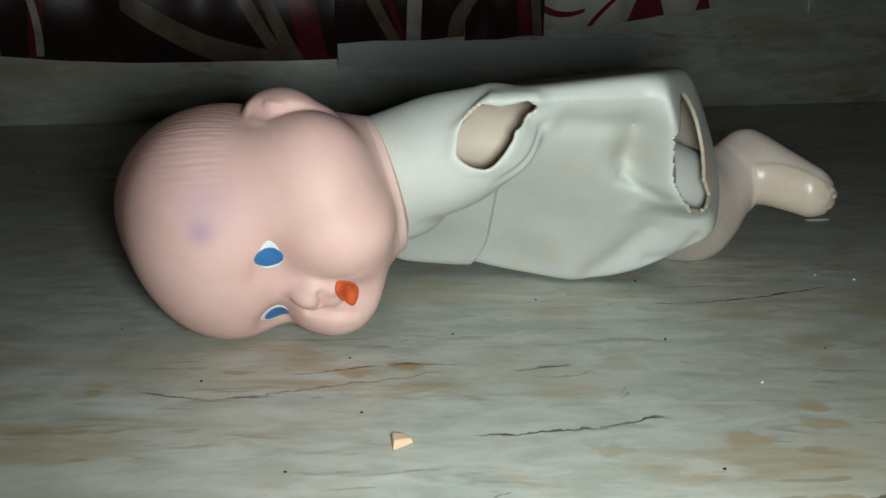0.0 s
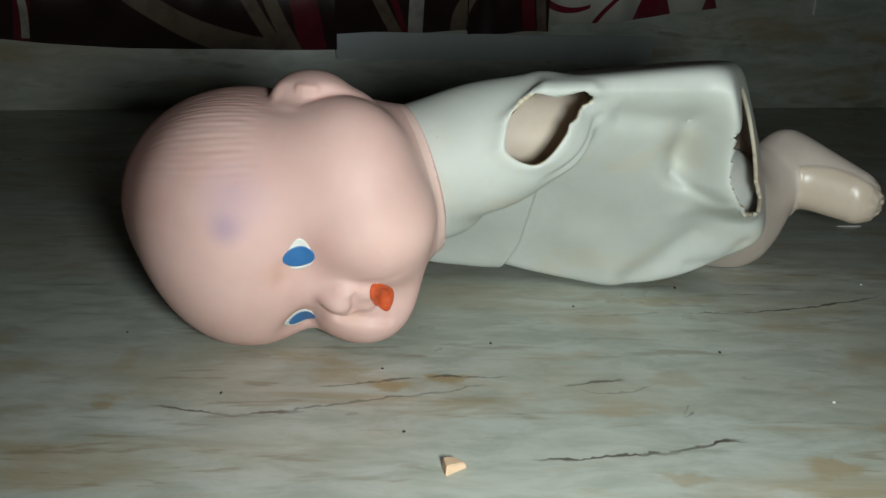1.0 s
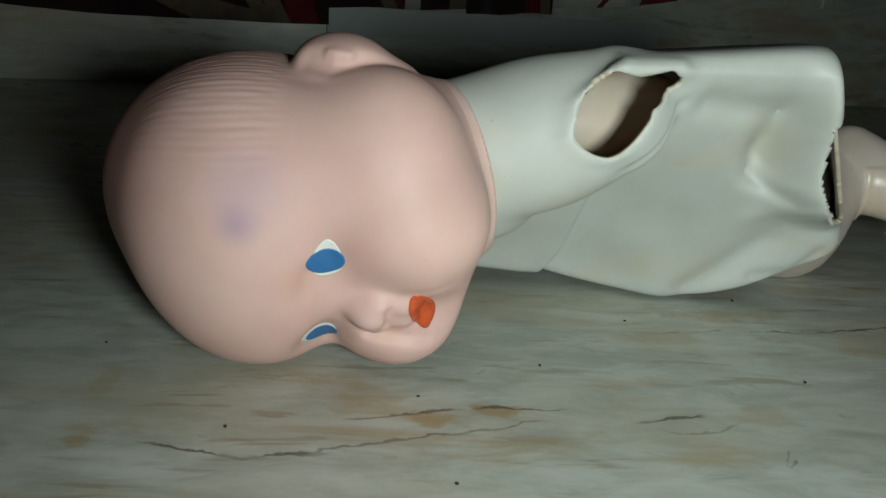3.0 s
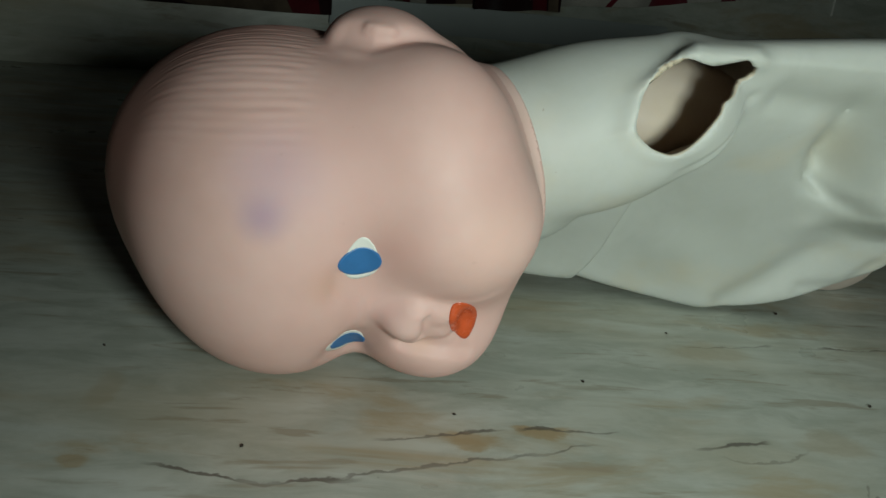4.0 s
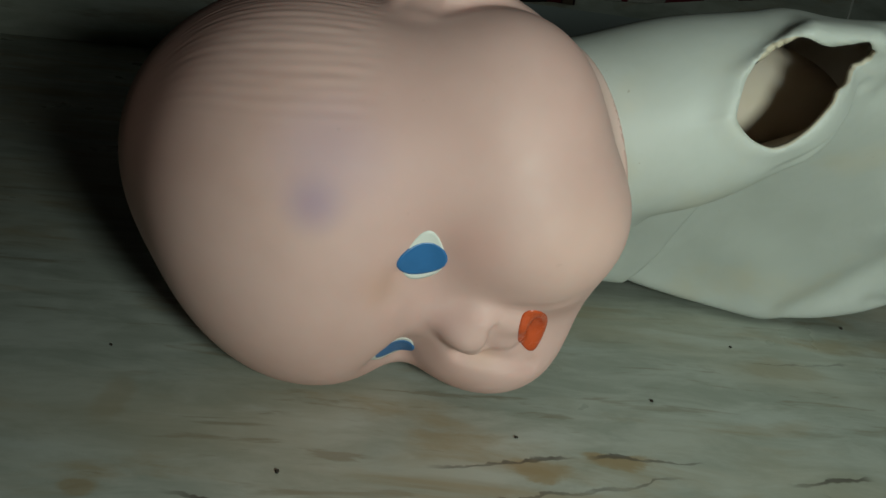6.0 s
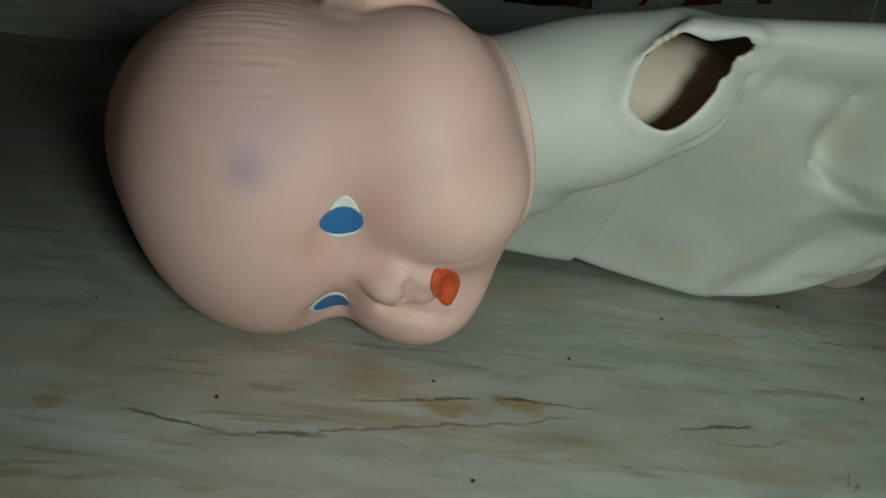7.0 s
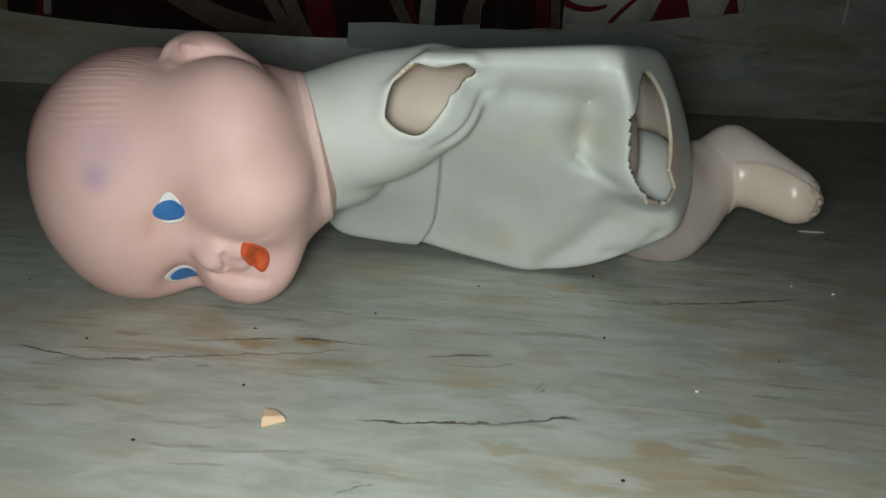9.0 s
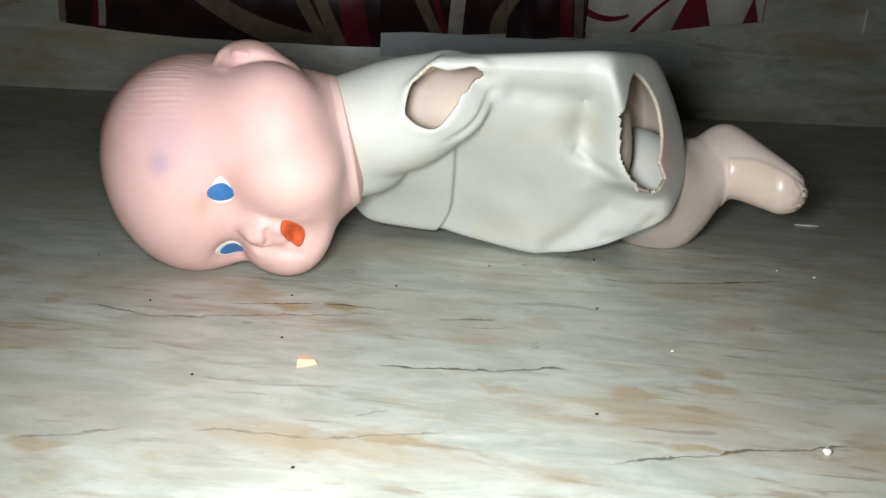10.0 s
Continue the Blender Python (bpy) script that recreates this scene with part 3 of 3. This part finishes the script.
def foot_field(p):
    f = blend([
        cone(p, (0.218, 0.547, 0.060), (0.246, 0.519, 0.049), 0.0195, 0.0135),
        cone(p, (0.214, 0.552, 0.070), (0.243, 0.517, 0.058), 0.0150, 0.0085),
    ], 0.003)
    for k in range(4):
        f = f + groove(p, ((0.248, 0.503 + 0.004 * k, 0.058 - 0.006 * k), (0.264, 0.516 + 0.004 * k, 0.057 - 0.006 * k)), 0.0018, 0.0020)
    rough_end = smooth(p[..., 0] - 0.4 * (p[..., 1] - 0.515), 0.248, 0.258)
    f = f + rough_end * 0.0011 * np.sin(p[..., 2] * 900 + 3 * np.sin(p[..., 1] * 700)) * np.sin(p[..., 1] * 820)
    return f


def leg_field(p):
    return blend([thigh_field(p), foot_field(p)], 0.0022) - 0.0010 * flap(p)


def cube_sphere(n, stretch=(1, 1, 1)):
    """Directions on a closed sphere of quads, and its faces."""
    t = np.tan(np.linspace(-1, 1, n + 1) * np.pi / 4)
    index, verts, faces = {}, [], []
    for axis in range(3):
        for sign in (-1, 1):
            ids = np.empty((n + 1, n + 1), int)
            for i in range(n + 1):
                for j in range(n + 1):
                    c = [0, 0, 0]
                    c[axis], c[(axis + 1) % 3], c[(axis + 2) % 3] = sign, t[i], t[j]
                    key = tuple(round(v, 6) for v in c)
                    if key not in index:
                        index[key] = len(verts)
                        verts.append(c)
                    ids[i, j] = index[key]
            a, b, c, d = ids[:-1, :-1], ids[1:, :-1], ids[1:, 1:], ids[:-1, 1:]
            quad = np.stack([a, b, c, d] if sign > 0 else [a, d, c, b], -1).reshape(-1, 4)
            faces.append(quad)
    v = np.array(verts, float) * np.array(stretch)
    return v / np.linalg.norm(v, axis=1, keepdims=True), np.concatenate(faces)


def outermost(field, at, ways, reach, steps=56):
    """How far the solid reaches from a place along each way."""
    r = np.linspace(0.004, reach, steps)
    inside = np.stack([field(at + ways * x) < 0 for x in r])
    last = steps - 1 - np.argmax(inside[::-1], axis=0)
    low = r[np.clip(last, 0, steps - 2)]
    high = r[np.clip(last + 1, 1, steps - 1)]
    for _ in range(12):
        mid = (low + high) / 2
        hit = field(at + ways * mid[:, None]) < 0
        low, high = np.where(hit, mid, low), np.where(hit, high, mid)
    return (low + high) / 2


def surface(field, low, high, cell):
    """The surface of a solid as quads, from its field on a grid of cells."""
    low, high = np.array(low), np.array(high)
    count = np.ceil((high - low) / cell).astype(int) + 1
    axes = [low[i] + cell * np.arange(count[i]) for i in range(3)]
    value = np.stack([field(np.stack(np.meshgrid([x], axes[1], axes[2], indexing="ij"), -1))[0] for x in axes[0]])
    inside = value < 0
    total, hits = np.zeros((*(count - 1), 3)), np.zeros(count - 1)
    crossings = []
    for axis in range(3):
        a = [slice(None)] * 3
        b = [slice(None)] * 3
        a[axis], b[axis] = slice(0, -1), slice(1, None)
        a, b = tuple(a), tuple(b)
        cross = inside[a] != inside[b]
        ids = np.argwhere(cross)
        va, vb = value[a][cross], value[b][cross]
        place = ids.astype(float)
        place[:, axis] += va / (va - vb)
        o1, o2 = (axis + 1) % 3, (axis + 2) % 3
        ok = (ids[:, o1] > 0) & (ids[:, o2] > 0) & (ids[:, o1] < count[o1] - 1) & (ids[:, o2] < count[o2] - 1)
        ids, place, flip = ids[ok], place[ok], inside[a][cross][ok]
        corners = []
        for s1, s2 in ((-1, -1), (0, -1), (0, 0), (-1, 0)):
            c = ids.copy()
            c[:, o1] += s1
            c[:, o2] += s2
            corners.append(c)
            np.add.at(total, tuple(c.T), place)
            np.add.at(hits, tuple(c.T), 1)
        crossings.append((corners, flip))
    active = hits > 0
    number = np.full(active.shape, -1)
    number[active] = np.arange(active.sum())
    verts = low + cell * total[active] / hits[active][:, None]
    faces = []
    for corners, flip in crossings:
        quad = np.stack([number[tuple(c.T)] for c in corners], -1)
        faces.append(np.where(flip[:, None], quad, quad[:, ::-1]))
    for _ in range(3):
        e = 0.0004
        g = np.stack([field(verts + e * np.eye(3)[i]) - field(verts - e * np.eye(3)[i]) for i in range(3)], -1) / (2 * e)
        step = field(verts)[:, None] * g / ((g * g).sum(-1, keepdims=True) + 0.05)
        verts = verts - np.clip(step, -cell * 0.5, cell * 0.5)
    return verts, np.concatenate(faces)


def slope_of(field, p, e=0.0005):
    g = np.stack([field(p + e * np.eye(3)[i]) - field(p - e * np.eye(3)[i]) for i in range(3)], -1)
    return g / (np.linalg.norm(g, axis=-1, keepdims=True) + 1e-12)


class Solid:
    """Gathers pieces of one mesh."""

    def __init__(self):
        self.verts, self.faces, self.slots, self.count = [], [], [], 0

    def add(self, verts, faces, slots, shape=np.eye(3, 4)):
        verts = shaped(verts, shape)
        verts[:, 2] = np.maximum(verts[:, 2], 0.0004)
        self.verts.append(verts)
        self.faces += [tuple(int(i) + self.count for i in f) for f in faces]
        self.slots += list(slots) if np.ndim(slots) else [slots] * len(faces)
        self.count += len(verts)


def in_outline(points, outline):
    """How deep points lie inside a closed outline (negative outside), and the nearest place on it."""
    a = np.array(outline)
    b = np.roll(a, -1, axis=0)
    best = np.full(len(points), 1e9)
    near = np.zeros_like(points)
    odd = np.zeros(len(points), bool)
    for p, q in zip(a, b):
        h = np.clip(((points - p) @ (q - p)) / ((q - p) @ (q - p)), 0, 1)
        c = p + h[:, None] * (q - p)
        d = np.linalg.norm(points - c, axis=1)
        near[d < best] = c[d < best]
        best = np.minimum(best, d)
        cross = ((p[1] > points[:, 1]) != (q[1] > points[:, 1]))
        odd ^= cross & (points[:, 0] < (q[0] - p[0]) * (points[:, 1] - p[1]) / (q[1] - p[1] + 1e-12) + p[0])
    return np.where(odd, best, -best), near


LEG_HOLE = [(0.1225, 0.4290, 0.1170), (0.1175, 0.4165, 0.1115), (0.1166, 0.4051, 0.0981), (0.1164, 0.3962, 0.0844), (0.1225, 0.3991, 0.0692), (0.1324, 0.4137, 0.0603),
            (0.1476, 0.4403, 0.0539), (0.1535, 0.4556, 0.0591), (0.1478, 0.4498, 0.0686), (0.1488, 0.4600, 0.0814), (0.1431, 0.4590, 0.0985), (0.1328, 0.4460, 0.1105)]
LEG_HOLE_AT, LEG_HOLE_WAY = np.array((0.1323, 0.4312, 0.089)), np.array((0.864, -0.428, 0.265))


def frayed(outline, ragged, seed):
    """A finer outline, smooth but for the stretch of corners that is torn."""
    rng = random.Random(seed)
    pts = [np.array(p) for p in outline]
    n, out = len(pts), []
    for i in range(n):
        a, b, c, d = pts[i - 1], pts[i], pts[(i + 1) % n], pts[(i + 2) % n]
        torn = ragged[0] <= i < ragged[1]
        for k in range(6):
            t = k / 6
            if torn:
                p = b + (c - b) * t + np.array([rng.uniform(-1, 1), rng.uniform(-1, 1)]) * 0.0006
            else:
                p = 0.5 * (2 * b + (c - a) * t + (2 * a - 5 * b + 4 * c - d) * t ** 2 + (3 * b - a - 3 * c + d) * t ** 3)
            out.append(p)
    return out


def doll():
    solid = Solid()
    mats = [SKIN, RUBBER, INNER, TORN, LEG, FOOT, COLLAR, EYE_WHITE, EYE_BLUE, LIPS]
    # head
    ways, faces = cube_sphere(150)
    at = shaped(HEAD_AT + HEAD_AXES @ np.array((0, 0, -0.018)), HEAD_SHAPE)
    verts = at + ways * outermost(head_field, at, ways, 0.135)[:, None]
    mid = (verts[faces].mean(1) - HEAD_SHAPE[:, 3]) @ UNSHAPE.T
    d = mid - NECK_AT
    h = d @ NECK_WAY
    rad = np.linalg.norm(d - h[:, None] * NECK_WAY, axis=1)
    solid.add(verts, faces, np.where((np.abs(h - 0.0015) < 0.0021) & (rad > 0.0300), 6, 0))

    def patch(centre, half_u, half_t, lift, slot, dome=0.0, turn=0.0, pinch=0.0, lips=0.0):
        """A painted spot laid on the face: half sizes towards the chin and across the face."""
        e2, e1, out = FACE_AXES.T
        n, rings = 48, 10
        pts = [np.zeros(2)]
        for k in range(1, rings + 2):
            r = min(k, rings) / rings
            for i in range(n):
                a = 2 * math.pi * i / n
                u, w = math.cos(a) * half_u * r, math.sin(a) * half_t * r
                u *= 1 - pinch * w / half_t
                if lips:
                    u, w = u * (1 + 0.07 * math.cos(3 * a + 1)), w * (1 + 0.05 * math.cos(2 * a + 0.6))
                pts.append(np.array((u * math.cos(turn) - w * math.sin(turn), u * math.sin(turn) + w * math.cos(turn))))
        pts = np.array(pts)
        start = FACE_AT + (centre[0] + pts[:, 1:]) * e2 + (centre[1] + pts[:, :1]) * e1 - 0.02 * out
        way = np.repeat(out[None], len(pts), axis=0)
        p = start + way * outermost(head_field, start, way, 0.045)[:, None]
        nrm = slope_of(head_field, p)
        r = np.array([0.0] + [min(k, rings) / rings for k in range(1, rings + 2) for _ in range(n)])
        up = lift + dome * (1 - r * r)
        up = up + lips * np.exp(-((r - 0.72) / 0.2) ** 2)
        up[-n:] = -0.0004
        p = p + nrm * up[:, None]
        f = [(0, 1 + i, 1 + (i + 1) % n) for i in range(n)]
        for k in range(rings):
            for i in range(n):
                a0, b0 = 1 + k * n + i, 1 + k * n + (i + 1) % n
                f.append((a0, a0 + n, b0 + n, b0))
        if np.dot(np.cross(p[f[0][1]] - p[0], p[f[0][2]] - p[0]), out) < 0:
            f = [t[::-1] for t in f]
        solid.add(p, f, slot)

    patch((0.0224, 0.0002), 0.0052, 0.0078, 0.0002, 7, 0.0002, turn=0.10, pinch=0.28)
    patch((0.0214, 0.0), 0.0064, 0.0051, 0.0004, 8, 0.0003, turn=0.05)
    patch((-0.0210, -0.0004), 0.0058, 0.0066, 0.0002, 7, 0.0002, pinch=-0.1)
    patch((-0.0216, 0.0004), 0.0056, 0.0049, 0.0004, 8, 0.0003)
    patch((0.0010, 0.0362), 0.0040, 0.0106, 0.0002, 9, 0.0, turn=0.30, pinch=-0.12, lips=0.0007)

    # torso: a thin torn shell
    verts, faces = surface(torso_field, (-0.070, 0.370, -0.004), (0.180, 0.570, 0.138), 0.00135)
    verts[:, 2] = np.maximum(verts[:, 2], 0.0004)
    cut = np.zeros(len(faces), bool)
    e1 = np.cross((0, 0, 1), LEG_HOLE_WAY)
    e1 = e1 / np.linalg.norm(e1)
    e2 = np.cross(LEG_HOLE_WAY, e1)
    arm = (np.array((0, 0.40, 0)), np.array(((1, 0, 0), (0, 0, 1))), np.array((0, -1, 0)), frayed(ARM_HOLE, (5, 10), 4), -0.018, 0.05)
    flat = [((np.array(p) - LEG_HOLE_AT) @ e1, (np.array(p) - LEG_HOLE_AT) @ e2) for p in LEG_HOLE]
    leg = (LEG_HOLE_AT, np.array((e1, e2)), LEG_HOLE_WAY, frayed(flat, (6, 9), 6), -0.022, 0.2)
    for origin, basis, way, outline, reach, turned in (arm, leg):
        mid = verts[faces].mean(1) - origin
        deep, _ = in_outline(mid @ basis.T, outline)
        facing = np.cross(verts[faces[:, 2]] - verts[faces[:, 0]], verts[faces[:, 3]] - verts[faces[:, 1]])
        facing = (facing @ way) / (np.linalg.norm(facing, axis=1) + 1e-12)
        gone = (deep > 0) & (mid @ way > reach) & (facing > turned)
        cut |= gone
        edge = np.intersect1d(np.unique(faces[gone]), np.unique(faces[~cut]))
        flat_edge = (verts[edge] - origin) @ basis.T
        _, near = in_outline(flat_edge, outline)
        shift = near - flat_edge
        shift[np.linalg.norm(shift, axis=1) > 0.0030] = 0
        verts[edge] += shift @ basis
    nrm = slope_of(torso_field, verts)
    keep = faces[~cut]
    n = len(verts)
    inner = verts - nrm * 0.0019
    pairs = {}
    for f in keep:
        for a, b in zip(f, np.roll(f, -1)):
            pairs[(int(a), int(b))] = True
    border = [(a, b) for a, b in pairs if (b, a) not in pairs]
    all_faces = [tuple(f) for f in keep] + [tuple(f[::-1] + n) for f in keep] + [(b, a, a + n, b + n) for a, b in border]
    slots = [1] * len(keep) + [2] * len(keep) + [3] * len(border)
    solid.add(np.concatenate([verts, inner]), all_faces, slots, BODY_SHAPE)

    # the moulded inner wall that shows through the leg hole
    ways, faces = cube_sphere(24)
    dome = LEG_HOLE_AT - 0.014 * LEG_HOLE_WAY + 0.0083 * e1 + 0.0037 * e2
    solid.add(dome + ways @ np.array((0.017 * e1, 0.028 * e2, 0.004 * LEG_HOLE_WAY)), faces, 2, BODY_SHAPE)

    # the leg that is left, with its foot
    verts, faces = surface(leg_field, (0.105, 0.465, -0.004), (0.275, 0.590, 0.095), 0.0015)
    verts[:, 2] = np.maximum(verts[:, 2], 0.0004)
    mid = verts[faces].mean(1)
    verts = verts + np.array((-0.0015, 0.0, -0.0022))
    solid.add(verts, faces, np.where(flap(mid) > 0.5, 5, np.where(mid[:, 0] + 0.6 * (mid[:, 1] - 0.5) < 0.163, 1, 4)), BODY_SHAPE)

    base = np.array((0.03, 0.45, 0.0))
    ob = mesh_object("doll", np.concatenate(solid.verts) - base, solid.faces, mats, solid.slots, True, pose(*base))
    return tagged(ob, "torn pink and cream rubber baby doll lying on the floor", "doll")


doll()

# ---- crumbs on the floor ----


def crumb(name, at, size, mat, label, category, seed, turn=0.0, group=""):
    rng = random.Random(seed)
    bm = bmesh.new()
    bmesh.ops.create_icosphere(bm, subdivisions=2, radius=1.0)
    for v in bm.verts:
        k = 0.8 + 0.35 * rng.random()
        v.co = Vector((v.co.x * size[0] * k, v.co.y * size[1] * k, max(-0.8, v.co.z * k) * size[2]))
    low = min(v.co.z for v in bm.verts)
    for v in bm.verts:
        v.co.z -= low
    data = bpy.data.meshes.new(name)
    bm.to_mesh(data)
    bm.free()
    data.materials.append(mat)
    ob = new(name, data)
    ob.matrix_world = pose(at[0], at[1], 0.0, 0, 0, turn)
    return tagged(ob, label, category, group)


PEACH = paint_material("peach_rubber_chip", (0.74, 0.52, 0.35), 0.6, 0.2, 150.0)
WHITE = paint_material("white_chip", (0.75, 0.74, 0.70), 0.6, 0.1, 150.0)
DARK = paint_material("dark_grit", (0.04, 0.03, 0.022), 0.7, 0.3, 150.0)

def wedge(name, at, turn, mat, label, category):
    """A small flat chip with three blunt corners."""
    bm = bmesh.new()
    low = [bm.verts.new(v) for v in ((-0.0040, -0.0042, 0), (0.0056, -0.0005, 0), (0.0022, 0.0042, 0), (-0.0034, 0.0030, 0))]
    high = [bm.verts.new(v) for v in ((-0.0034, -0.0036, 0.0042), (0.0046, -0.0004, 0.0024), (0.0018, 0.0036, 0.0030), (-0.0030, 0.0026, 0.0044))]
    bm.faces.new(low[::-1])
    bm.faces.new(high)
    for i in range(4):
        bm.faces.new((low[i], low[(i + 1) % 4], high[(i + 1) % 4], high[i]))
    bmesh.ops.bevel(bm, geom=bm.edges[:], offset=0.0005, segments=1, affect="EDGES")
    data = bpy.data.meshes.new(name)
    bm.to_mesh(data)
    bm.free()
    data.materials.append(mat)
    ob = new(name, data)
    ob.matrix_world = pose(*at, 0, 0, 0, turn)
    return tagged(ob, label, category)


wedge("rubber_chip", (-0.018, 0.285), 15, PEACH, "small peach-coloured rubber chip lying on the floor", "chip")
crumb("rubber_sliver", (0.306, 0.624), (0.0115, 0.0020, 0.0008), WHITE, "thin white sliver lying on the floor beside the doll's foot", "sliver", 2, 8)
for k, (x, y, s) in enumerate([(0.1065, 0.2665, 1.0), (-0.0011, 0.2064, 0.9), (0.1170, 0.3872, 1.1), (0.1228, 0.4778, 1.1), (0.1968, 0.3766, 0.6), (-0.0609, 0.2652, 0.8), (0.0755, 0.4870, 1.9), (0.0050, 0.3945, 0.9), (0.0555, 0.4455, 0.8), (-0.0470, 0.3651, 0.8), (-0.0361, 0.3104, 0.8), (-0.1140, 0.3400, 0.9), (-0.1745, 0.4016, 0.7)]):
    crumb("grit", (x, y), (0.0009 * s, 0.0006 * s, 0.0005 * s), DARK, "speck of dark grit on the floor", "grit", 10 + k, 40 * k, "specks of grit")
for k, (x, y, s) in enumerate([(0.1490, 0.3380, 0.7), (0.1920, 0.2540, 1.8), (0.2430, 0.4895, 0.7), (0.2640, 0.4805, 0.8)]):
    crumb("crumb", (x, y), (0.0011 * s, 0.0009 * s, 0.0007 * s), WHITE, "white crumb on the floor", "crumb", 30 + k, 50 * k, "white crumbs")
